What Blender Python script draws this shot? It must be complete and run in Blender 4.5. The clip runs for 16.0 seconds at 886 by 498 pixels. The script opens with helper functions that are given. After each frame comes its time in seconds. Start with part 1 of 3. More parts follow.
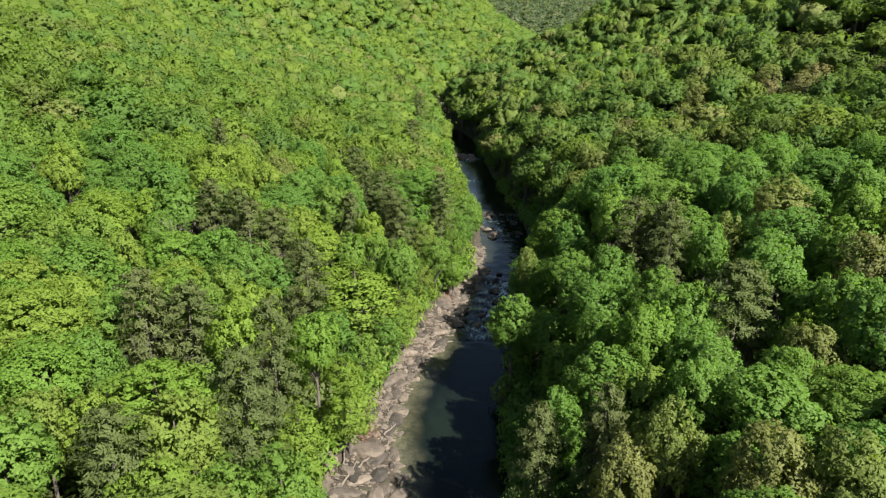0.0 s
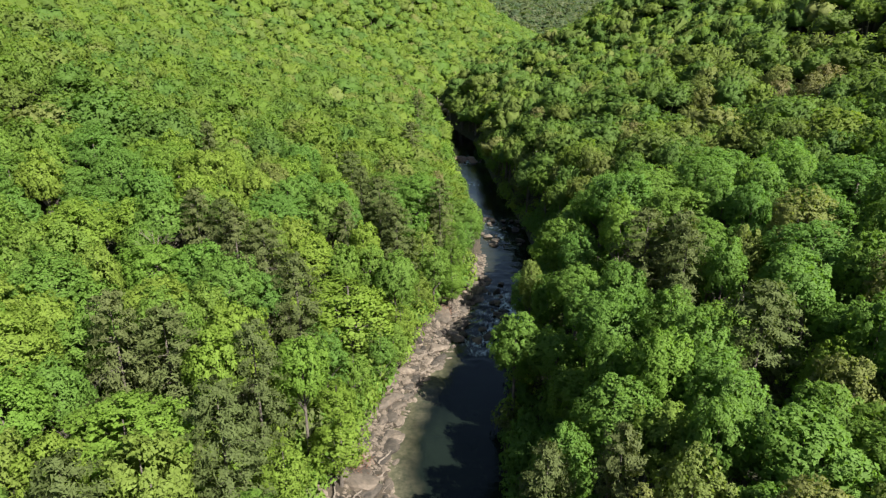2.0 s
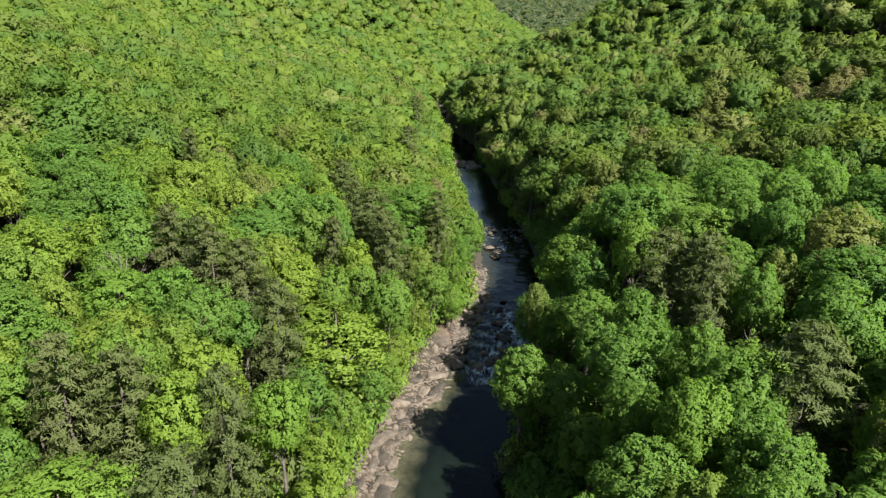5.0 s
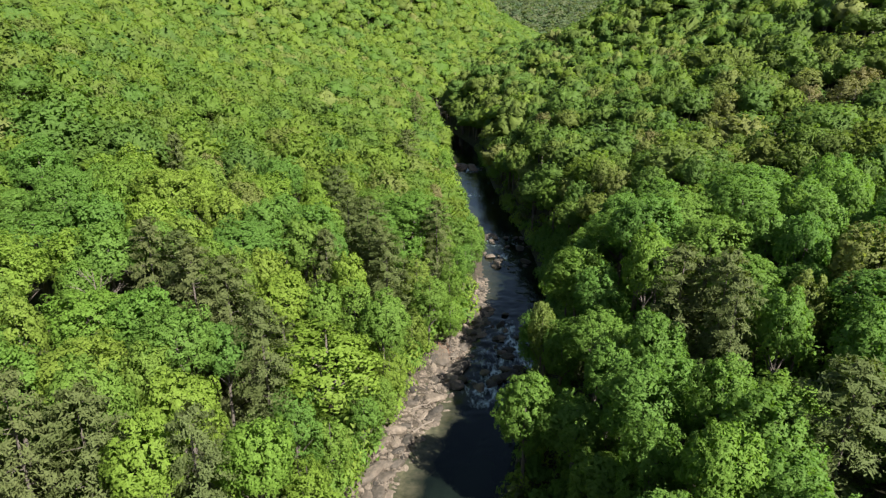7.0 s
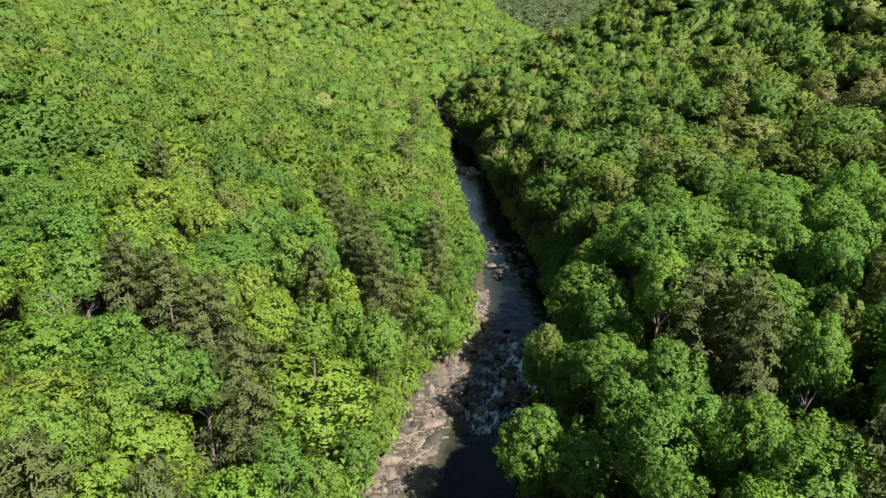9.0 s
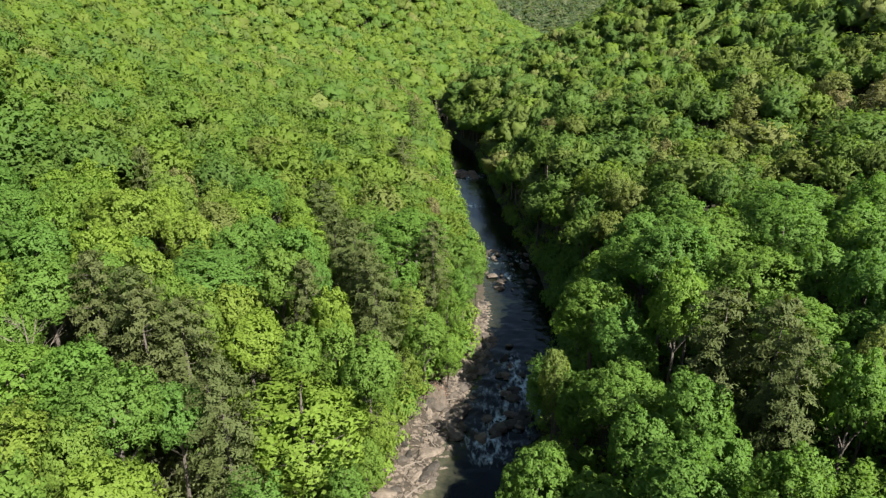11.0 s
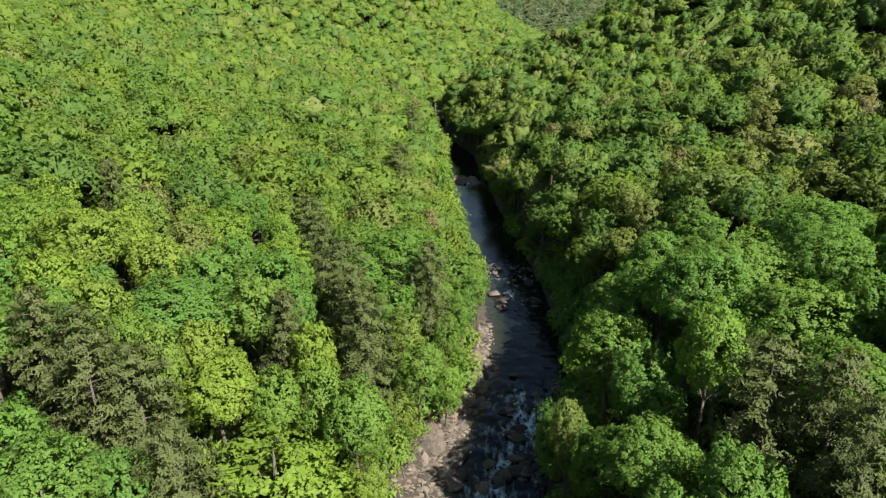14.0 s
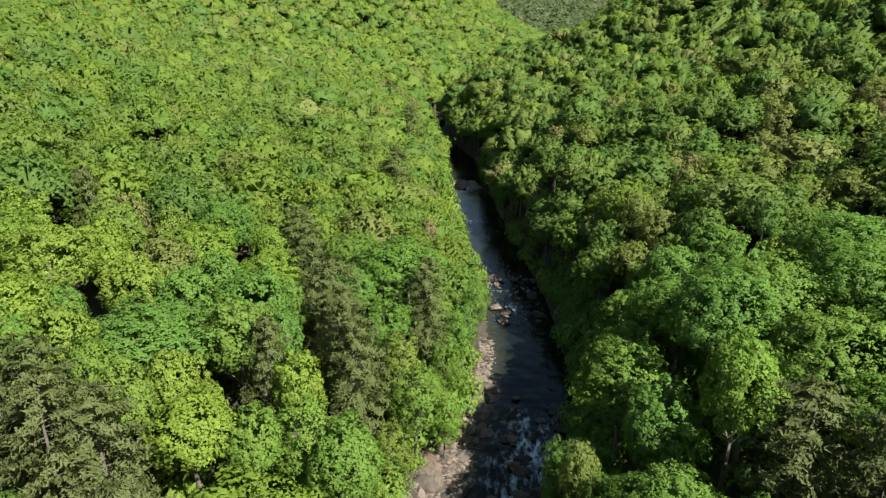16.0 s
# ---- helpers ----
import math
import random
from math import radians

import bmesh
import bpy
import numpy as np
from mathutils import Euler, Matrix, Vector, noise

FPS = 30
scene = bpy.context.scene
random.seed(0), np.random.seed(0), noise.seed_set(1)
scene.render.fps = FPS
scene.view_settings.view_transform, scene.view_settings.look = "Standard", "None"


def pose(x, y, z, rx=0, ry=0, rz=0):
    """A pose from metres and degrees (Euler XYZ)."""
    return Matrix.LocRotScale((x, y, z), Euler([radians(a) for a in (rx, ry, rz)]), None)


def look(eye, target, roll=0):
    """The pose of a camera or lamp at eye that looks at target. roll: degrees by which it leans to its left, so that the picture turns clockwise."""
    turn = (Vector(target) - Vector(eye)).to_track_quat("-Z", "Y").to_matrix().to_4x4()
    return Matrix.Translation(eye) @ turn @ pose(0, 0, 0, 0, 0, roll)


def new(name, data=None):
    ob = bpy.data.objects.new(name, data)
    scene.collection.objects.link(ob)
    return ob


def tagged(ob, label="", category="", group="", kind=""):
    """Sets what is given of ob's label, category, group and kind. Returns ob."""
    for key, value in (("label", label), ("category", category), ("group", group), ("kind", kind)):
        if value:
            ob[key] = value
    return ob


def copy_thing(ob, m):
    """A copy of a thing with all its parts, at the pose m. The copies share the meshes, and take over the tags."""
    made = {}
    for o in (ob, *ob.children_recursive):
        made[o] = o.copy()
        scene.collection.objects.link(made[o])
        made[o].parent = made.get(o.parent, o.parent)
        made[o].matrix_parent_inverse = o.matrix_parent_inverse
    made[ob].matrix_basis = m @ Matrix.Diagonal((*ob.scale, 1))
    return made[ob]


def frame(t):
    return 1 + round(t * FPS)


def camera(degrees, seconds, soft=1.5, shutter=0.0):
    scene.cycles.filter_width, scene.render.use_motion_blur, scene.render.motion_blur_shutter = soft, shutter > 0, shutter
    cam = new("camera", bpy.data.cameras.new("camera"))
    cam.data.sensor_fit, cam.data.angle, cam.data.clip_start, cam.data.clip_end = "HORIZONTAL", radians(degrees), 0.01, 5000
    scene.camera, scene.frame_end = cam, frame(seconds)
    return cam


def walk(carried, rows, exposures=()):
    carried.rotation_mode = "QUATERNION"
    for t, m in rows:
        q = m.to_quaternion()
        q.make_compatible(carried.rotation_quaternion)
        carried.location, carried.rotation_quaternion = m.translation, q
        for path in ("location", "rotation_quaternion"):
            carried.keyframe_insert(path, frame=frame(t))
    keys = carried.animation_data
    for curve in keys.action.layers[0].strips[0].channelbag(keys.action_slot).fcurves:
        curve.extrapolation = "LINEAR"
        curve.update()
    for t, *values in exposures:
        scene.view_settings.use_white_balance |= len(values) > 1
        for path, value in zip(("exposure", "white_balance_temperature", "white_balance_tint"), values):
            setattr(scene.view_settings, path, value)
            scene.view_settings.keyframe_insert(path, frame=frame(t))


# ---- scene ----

# ---------------------------------------------------------------- camera
cam = camera(70, 16.0, 1.3)
EYE_Z = 60.0


def stand(t, y):
    return (t, pose(0, y, EYE_Z, 70.235 + 0.08 * (1 - t / 8), 0, 2.137 - 0.05 + 0.005 * t))


PATH = [
    stand(0.0, 0.0), stand(1.0, 3.39), stand(2.0, 6.74), stand(4.0, 13.60), stand(6.5, 22.38), stand(9.0, 31.33),
    stand(11.5, 40.33), stand(13.0, 45.90), stand(14.5, 51.46), stand(16.0, 57.1),
]
walk(cam, PATH, [(0.0, 1.56), (16.0, 1.56)])

# ---------------------------------------------------------------- world and sun
SUN_UP, SUN_FROM = 45.0, (0.76, -0.65)      # elevation; horizontal direction towards the sun
world = bpy.data.worlds.new("sky")
scene.world = world
world.use_nodes = True
wn = world.node_tree.nodes
sky = wn.new("ShaderNodeTexSky")
sky.sky_type = "NISHITA"
sky.sun_disc = False
sky.sun_elevation = radians(SUN_UP)
sky.sun_rotation = math.atan2(SUN_FROM[0], SUN_FROM[1])
wn["Background"].inputs[1].default_value = 0.05
world.node_tree.links.new(sky.outputs[0], wn["Background"].inputs[0])
lamp = bpy.data.lights.new("sun", "SUN")
lamp.energy, lamp.angle, lamp.color = 4.9, radians(0.53), (1.0, 0.955, 0.88)
sun = new("sun", lamp)
hor = Vector((SUN_FROM[0], SUN_FROM[1], 0)).normalized() * math.cos(radians(SUN_UP))
sun.matrix_world = look((0, 0, 0), -(hor + Vector((0, 0, math.sin(radians(SUN_UP))))))

rng = np.random.default_rng(7)


# ---------------------------------------------------------------- materials
def material(name):
    m = bpy.data.materials.new(name)
    m.use_nodes = True
    t = m.node_tree
    return m, t.nodes, t.links, t.nodes["Principled BSDF"]


def ramp(nodes, stops):
    r = nodes.new("ShaderNodeValToRGB")
    e = r.color_ramp.elements
    while len(e) < len(stops):
        e.new(0.5)
    for k, (p, c) in zip(e, stops):
        k.position, k.color = p, (*c, 1)
    return r


def noise_tex(nodes, links, scale, detail=4, rough=0.6, coords="Object", stretch=None):
    c = nodes.new("ShaderNodeTexCoord")
    n = nodes.new("ShaderNodeTexNoise")
    n.inputs["Scale"].default_value, n.inputs["Detail"].default_value, n.inputs["Roughness"].default_value = scale, detail, rough
    if stretch:
        mp = nodes.new("ShaderNodeMapping")
        mp.inputs["Scale"].default_value = stretch
        links.new(c.outputs[coords], mp.inputs[0])
        links.new(mp.outputs[0], n.inputs["Vector"])
    else:
        links.new(c.outputs[coords], n.inputs["Vector"])
    return n


def leaf_material(name, stops, through_share=0.46):
    """Leaves: a tone for each tree, a smaller one for each spray, and light that passes through."""
    m, n, l, p = material(name)
    info, geo, att = n.new("ShaderNodeObjectInfo"), n.new("ShaderNodeNewGeometry"), n.new("ShaderNodeAttribute")
    att.attribute_name = "tone"
    add = n.new("ShaderNodeMath"); add.operation = "ADD"
    l.new(info.outputs["Random"], add.inputs[0]); l.new(att.outputs["Fac"], add.inputs[1])
    fr = n.new("ShaderNodeMath"); fr.operation = "FRACT"
    l.new(add.outputs[0], fr.inputs[0])
    r = ramp(n, stops)
    l.new(fr.outputs[0], r.inputs[0])
    val = n.new("ShaderNodeMapRange")
    val.inputs["To Min"].default_value, val.inputs["To Max"].default_value = 0.90, 1.09
    l.new(geo.outputs["Random Per Island"], val.inputs[0])
    hsv = n.new("ShaderNodeHueSaturation")
    mott = noise_tex(n, l, 2.6, 3, 0.7)      # leaves too small to stand apart
    fine = n.new("ShaderNodeMapRange")
    fine.inputs["From Min"].default_value, fine.inputs["From Max"].default_value = 0.3, 0.7
    fine.inputs["To Min"].default_value, fine.inputs["To Max"].default_value = 0.78, 1.18
    l.new(mott.outputs[0], fine.inputs[0])
    both = n.new("ShaderNodeMath"); both.operation = "MULTIPLY"
    l.new(val.outputs[0], both.inputs[0]); l.new(fine.outputs[0], both.inputs[1])
    bp = n.new("ShaderNodeBump"); bp.inputs["Strength"].default_value = 0.5; bp.inputs["Distance"].default_value = 0.35
    l.new(mott.outputs[0], bp.inputs["Height"]); l.new(bp.outputs[0], p.inputs["Normal"])
    l.new(both.outputs[0], hsv.inputs["Value"]); l.new(r.outputs[0], hsv.inputs["Color"])
    l.new(hsv.outputs[0], p.inputs["Base Color"])
    p.inputs["Roughness"].default_value = 0.62
    p.inputs["Specular IOR Level"].default_value = 0.16
    tr = n.new("ShaderNodeBsdfTranslucent")
    warm = n.new("ShaderNodeMix"); warm.data_type = "RGBA"; warm.blend_type = "MULTIPLY"; warm.inputs[0].default_value = 1
    warm.inputs["B"].default_value = (1.2, 1.3, 0.6, 1)
    l.new(hsv.outputs[0], warm.inputs["A"]); l.new(warm.outputs["Result"], tr.inputs[0])
    mx = n.new("ShaderNodeMixShader"); mx.inputs[0].default_value = through_share
    l.new(p.outputs[0], mx.inputs[1]); l.new(tr.outputs[0], mx.inputs[2])
    l.new(mx.outputs[0], n["Material Output"].inputs[0])
    return m


def rough_material(name, stops, scale, bump=0.3, rough=0.85, coords="Object", stretch=None, fine=6.0, each=0.0):
    """Two scales of noise in colour, and relief."""
    m, n, l, p = material(name)
    a = noise_tex(n, l, scale, 6, 0.65, coords, stretch)
    b = noise_tex(n, l, scale * fine, 5, 0.7, coords, stretch)
    mx = n.new("ShaderNodeMix"); mx.inputs[0].default_value = 0.45
    l.new(a.outputs[0], mx.inputs["A"]); l.new(b.outputs[0], mx.inputs["B"])
    last = mx.outputs[0]
    if each:
        info = n.new("ShaderNodeObjectInfo")
        mr = n.new("ShaderNodeMapRange"); mr.inputs["To Min"].default_value, mr.inputs["To Max"].default_value = -each, each
        ad = n.new("ShaderNodeMath")
        l.new(info.outputs["Random"], mr.inputs[0]); l.new(mr.outputs[0], ad.inputs[0]); l.new(last, ad.inputs[1])
        last = ad.outputs[0]
    r = ramp(n, stops)
    l.new(last, r.inputs[0]); l.new(r.outputs[0], p.inputs["Base Color"])
    bp = n.new("ShaderNodeBump"); bp.inputs["Strength"].default_value = bump; bp.inputs["Distance"].default_value = 0.3
    l.new(b.outputs[0], bp.inputs["Height"]); l.new(bp.outputs[0], p.inputs["Normal"])
    p.inputs["Roughness"].default_value = rough
    return m


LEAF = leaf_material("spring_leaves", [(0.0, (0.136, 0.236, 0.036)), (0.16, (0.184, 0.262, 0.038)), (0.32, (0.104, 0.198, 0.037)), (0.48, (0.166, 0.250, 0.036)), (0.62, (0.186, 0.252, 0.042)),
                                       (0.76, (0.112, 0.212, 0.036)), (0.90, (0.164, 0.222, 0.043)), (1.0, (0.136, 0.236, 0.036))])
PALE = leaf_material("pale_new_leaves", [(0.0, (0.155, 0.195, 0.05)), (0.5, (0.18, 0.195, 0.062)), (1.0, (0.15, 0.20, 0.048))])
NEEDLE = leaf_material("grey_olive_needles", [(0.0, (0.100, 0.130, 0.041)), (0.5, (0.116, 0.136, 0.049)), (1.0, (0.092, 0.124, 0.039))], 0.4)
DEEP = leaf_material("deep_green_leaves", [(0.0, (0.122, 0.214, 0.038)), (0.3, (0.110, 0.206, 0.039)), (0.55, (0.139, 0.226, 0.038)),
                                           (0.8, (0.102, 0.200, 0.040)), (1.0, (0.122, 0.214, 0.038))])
# LEAF over a fifth darker: shade among the leaves put into the colour
SHADE_LEAF = leaf_material("shade_dimmed_leaves", [(0.0, (0.108, 0.184, 0.028)), (0.16, (0.141, 0.200, 0.029)), (0.32, (0.085, 0.158, 0.030)), (0.48, (0.126, 0.191, 0.027)), (0.62, (0.141, 0.194, 0.033)),
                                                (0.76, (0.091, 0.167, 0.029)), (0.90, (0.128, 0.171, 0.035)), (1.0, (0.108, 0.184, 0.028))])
# DEEP darkened in the same way, shade held in the colour
SHADE_DEEP = leaf_material("shade_dimmed_deep_leaves", [(0.0, (0.102, 0.168, 0.032)), (0.3, (0.090, 0.158, 0.033)), (0.55, (0.118, 0.176, 0.032)), (0.7, (0.084, 0.152, 0.034)), (0.86, (0.136, 0.170, 0.038)), (1.0, (0.102, 0.168, 0.032))])
# ridge leaves greyed: the haze of distance is mixed into their colour
HAZED_LEAF = leaf_material("hazed_far_leaves", [(0.0, (0.070, 0.112, 0.050)), (0.25, (0.135, 0.150, 0.080)), (0.5, (0.055, 0.095, 0.046)), (0.75, (0.115, 0.142, 0.066)), (1.0, (0.070, 0.112, 0.050))])
BUD = leaf_material("brown_buds", [(0.0, (0.165, 0.165, 0.06)), (0.5, (0.18, 0.165, 0.072)), (1.0, (0.15, 0.165, 0.052))], 0.3)
BARK = rough_material("bark", [(0.3, (0.05, 0.04, 0.032)), (0.7, (0.17, 0.145, 0.12))], 2.0, 0.6, 0.9, "Object", (1, 1, 0.25))
FLOOR = rough_material("forest_floor", [(0.25, (0.012, 0.016, 0.006)), (0.5, (0.03, 0.032, 0.012)), (0.75, (0.05, 0.045, 0.02))], 0.35, 0.6, 0.95)
STONE = rough_material("river_stone", [(0.3, (0.022, 0.018, 0.013)), (0.48, (0.066, 0.054, 0.041)), (0.62, (0.112, 0.088, 0.066)), (0.78, (0.196, 0.158, 0.120))], 0.9, 0.6, 0.8, "Object", None, 5.0, 0.2)


LEDGE = rough_material("brown_ledge_rock", [(0.3, (0.04, 0.026, 0.016)), (0.5, (0.13, 0.085, 0.052)), (0.75, (0.26, 0.185, 0.125))], 0.6, 0.6, 0.7)
GRAVEL = rough_material("bank_gravel", [(0.32, (0.012, 0.010, 0.006)), (0.5, (0.044, 0.034, 0.022)), (0.7, (0.115, 0.088, 0.060))], 0.5, 0.8, 0.9, "Object", None, 9.0)
DRIFT = rough_material("bleached_wood", [(0.3, (0.10, 0.082, 0.064)), (0.7, (0.24, 0.20, 0.16))], 2.5, 0.4, 0.85, "Object", (0.2, 1, 1))
RUSSET = rough_material("russet_twigs", [(0.3, (0.13, 0.06, 0.035)), (0.7, (0.27, 0.14, 0.085))], 1.5, 0.2, 0.9)


def water_material():
    """Dark clear water over a brown bed, with foam where the river breaks."""
    m, n, l, p = material("river_water")
    w = noise_tex(n, l, 1.1, 5, 0.6, "Object", (0.8, 0.8, 1))
    w2 = noise_tex(n, l, 0.16, 3, 0.5, "Object", (1, 0.5, 1))
    r = ramp(n, [(0.35, (0.003, 0.005, 0.004)), (0.65, (0.007, 0.011, 0.008))])
    l.new(w2.outputs[0], r.inputs[0])
    sh = n.new("ShaderNodeAttribute"); sh.attribute_name = "shallow"
    bed = noise_tex(n, l, 0.8, 6, 0.7)
    br = ramp(n, [(0.35, (0.045, 0.05, 0.03)), (0.7, (0.14, 0.125, 0.08))])
    l.new(bed.outputs[0], br.inputs[0])
    m1 = n.new("ShaderNodeMix"); m1.data_type = "RGBA"
    l.new(sh.outputs["Fac"], m1.inputs[0]); l.new(r.outputs[0], m1.inputs["A"]); l.new(br.outputs[0], m1.inputs["B"])
    fo = n.new("ShaderNodeAttribute"); fo.attribute_name = "foam"
    fn = noise_tex(n, l, 0.8, 6, 0.66, "Object", (1.3, 0.55, 1))
    fn.inputs["Distortion"].default_value = 0.35
    con = n.new("ShaderNodeMapRange"); con.inputs["From Min"].default_value, con.inputs["From Max"].default_value = 0.38, 0.74
    l.new(fn.outputs[0], con.inputs[0])
    ad = n.new("ShaderNodeMath"); ad.operation = "MULTIPLY"
    l.new(fo.outputs["Fac"], ad.inputs[0]); l.new(con.outputs[0], ad.inputs[1])
    fr = ramp(n, [(0.2, (0, 0, 0)), (0.8, (0.85, 0.85, 0.85))])
    l.new(ad.outputs[0], fr.inputs[0])
    m2 = n.new("ShaderNodeMix"); m2.data_type = "RGBA"
    m2.inputs["B"].default_value = (0.62, 0.76, 0.77, 1)
    l.new(fr.outputs[0], m2.inputs[0]); l.new(m1.outputs["Result"], m2.inputs["A"]); l.new(m2.outputs["Result"], p.inputs["Base Color"])
    ro = n.new("ShaderNodeMapRange"); ro.inputs["To Min"].default_value, ro.inputs["To Max"].default_value = 0.07, 0.7
    l.new(fr.outputs[0], ro.inputs[0]); l.new(ro.outputs[0], p.inputs["Roughness"])
    bp = n.new("ShaderNodeBump"); bp.inputs["Strength"].default_value = 0.22; bp.inputs["Distance"].default_value = 0.2
    l.new(w.outputs[0], bp.inputs["Height"]); l.new(bp.outputs[0], p.inputs["Normal"])
    p.inputs["IOR"].default_value = 1.333
    p.inputs["Specular IOR Level"].default_value = 0.24
    return m


WATER = water_material()

# ---------------------------------------------------------------- the valley's form
LEFT_EDGE = ((-300, 20), (0, -4), (50, -7), (70, -8), (80, -10.2), (89, -11), (100, -8.3), (113, -3.5), (124, -1.2), (133, 1.2), (147, 4.6), (165, 5.0),
             (187, 4.8), (229, -0.6), (264, -4.6), (296, -7.2), (340, -9), (422, -30), (500, -12), (610, 70), (660, 105), (957, 165), (1300, 240), (3000, 700))
RIGHT_EDGE = ((-300, 34), (0, 9), (70, 6), (90, 5.5), (113, 9.5), (133, 14), (150, 18.5), (187, 18.5), (229, 14), (264, 10), (296, 8), (340, 5),
              (422, -16), (500, 2), (610, 84), (660, 119), (957, 180), (1300, 255), (3000, 715))
LEFT_RISE = ((-8, -1.2), (0, -0.25), (4, 1.2), (10, 3.6), (30, 8.5), (45, 12.5), (70, 17), (100, 27), (170, 56), (400, 150), (1600, 420))
RIGHT_RISE = ((-8, -1.2), (0, -0.25), (3, 1.6), (8, 5.5), (20, 11), (40, 14), (60, 19), (80, 24), (150, 52), (400, 150), (1600, 420))


def curve_at(table, v):
    a = np.array(table)
    return np.interp(v, a[:, 0], a[:, 1])


def edge_at(table, y):
    return (curve_at(table, y - 5) + curve_at(table, y) + curve_at(table, y + 5)) / 3


def lumps(x, y, size, seed):
    """Smooth uneven ground, about -1 to 1."""
    s = np.zeros_like(x)
    r = np.random.default_rng(seed)
    for k in range(7):
        a, f = r.uniform(0, 6.28), r.uniform(0.6, 1.7) * 6.28 / size
        s = s + np.sin((x * math.cos(a) + y * math.sin(a)) * f + r.uniform(0, 6.28))
    return s / 4


def ground_at(x, y):
    x, y = np.asarray(x, float), np.asarray(y, float)
    le, re = edge_at(LEFT_EDGE, y), edge_at(RIGHT_EDGE, y)
    lv, rv = le - x, x - re
    steep_l = np.interp(y, (0, 230, 320, 383, 450, 517, 620, 750, 860, 1000), (1, 0.95, 0.85, 0.95, 1.1, 1.55, 1.8, 2.1, 1.5, 0.45))
    steep_r = np.interp(y, (0, 200, 250, 300, 375, 430, 480, 540, 640, 800), (1, 1, 1.28, 1.2, 1.1, 1.5, 1.75, 1.7, 1.0, 0.5))
    zl = curve_at(LEFT_RISE, lv) * np.where(lv > 0, steep_l, 1)
    zr = curve_at(RIGHT_RISE, rv) * np.where(rv > 0, steep_r, 1)
    z = np.maximum(zl, zr)
    off = np.clip(np.maximum(lv, rv) / 30, 0, 1)
    z = z + off * (1.6 * lumps(x, y, 60, 3) + 4.0 * lumps(x, y, 210, 5) * np.clip((np.maximum(lv, rv) - 60) / 80, 0, 1))
    # the far ridge that closes the valley
    return z + np.interp(y, (980, 1200, 1700, 2000, 2600), (0, 32, 85, 150, 300)) + np.clip((-120 - y) / 400, 0, 1) * 90


def mesh_object(name, verts, faces, mat, smooth=True, normals=None):
    me = bpy.data.meshes.new(name)
    v = np.asarray(verts, np.float32)
    f = np.asarray(faces, np.int32)
    k = f.shape[1]
    me.vertices.add(len(v)); me.vertices.foreach_set("co", v.ravel())
    me.loops.add(f.size); me.loops.foreach_set("vertex_index", f.ravel())
    me.polygons.add(len(f))
    me.polygons.foreach_set("loop_start", np.arange(0, f.size, k, dtype=np.int32))
    me.polygons.foreach_set("use_smooth", np.full(len(f), smooth))
    me.update(calc_edges=True)
    me.materials.append(mat)
    if normals is not None:
        me.normals_split_custom_set_from_vertices(np.asarray(normals, np.float32))
    return me


def grid_mesh(name, xs, ys, height, mat):
    gx, gy = np.meshgrid(xs, ys)
    gz = height(gx, gy)
    i = np.arange(gx.size).reshape(gx.shape)
    f = np.stack([i[:-1, :-1], i[:-1, 1:], i[1:, 1:], i[1:, :-1]], -1).reshape(-1, 4)
    return mesh_object(name, np.stack([gx, gy, gz], -1).reshape(-1, 3), f, mat)


xs = np.concatenate([np.linspace(-1800, -240, 27)[:-1], np.linspace(-240, -40, 41)[:-1], np.linspace(-40, 40, 81)[:-1], np.linspace(40, 240, 41)[:-1], np.linspace(240, 1800, 27)])
ys = np.concatenate([np.linspace(-900, 20, 24)[:-1], np.linspace(20, 340, 161)[:-1], np.linspace(340, 900, 71)[:-1], np.linspace(900, 3200, 60)])
ground = new("ground", grid_mesh("ground", xs, ys, ground_at, FLOOR))
tagged(ground, "dark brown forest floor of a steep river valley", "ground", kind="structure")


RAPIDS = ((108, 0.0), (113, 0.25), (118, 0.45), (124, 0.4), (132, 0.5), (142, 0.42), (150, 0.2), (172, 0.15), (182, 0.42), (188, 0.3), (198, 0.5), (206, 0.35), (216, 0.2),
          (240, 0.3), (262, 0.2), (284, 0.3), (297, 0.6), (303, 0.3), (330, 0.1))


CHUTES = ((3.7, 117.5, 2.4), (11, 136, 2.2), (8.5, 132, 2.0), (5.6, 124.5, 1.8), (8.1, 203, 1.3), (10.4, 186, 1.3), (1.1, 293, 3.0), (2.5, 250, 2.2), (9.0, 143, 1.6), (12.5, 128, 1.6))


def foam_at(x, y):
    f = curve_at(RAPIDS, y)
    for cx, cy, w in CHUTES:
        f = f + 0.85 * np.exp(-((x - cx) / w) ** 2 - ((y - cy) / (w * 1.6)) ** 2)
    return f


def water_height(x, y):
    rap = curve_at(RAPIDS, y) * 1.6
    return 0.012 * lumps(x, y, 7, 11) + rap * np.interp(y, (150, 200), (1, 0.15)) * (0.15 * lumps(x, y, 3.6, 12) + 0.09 * lumps(x, y, 2.1, 13))


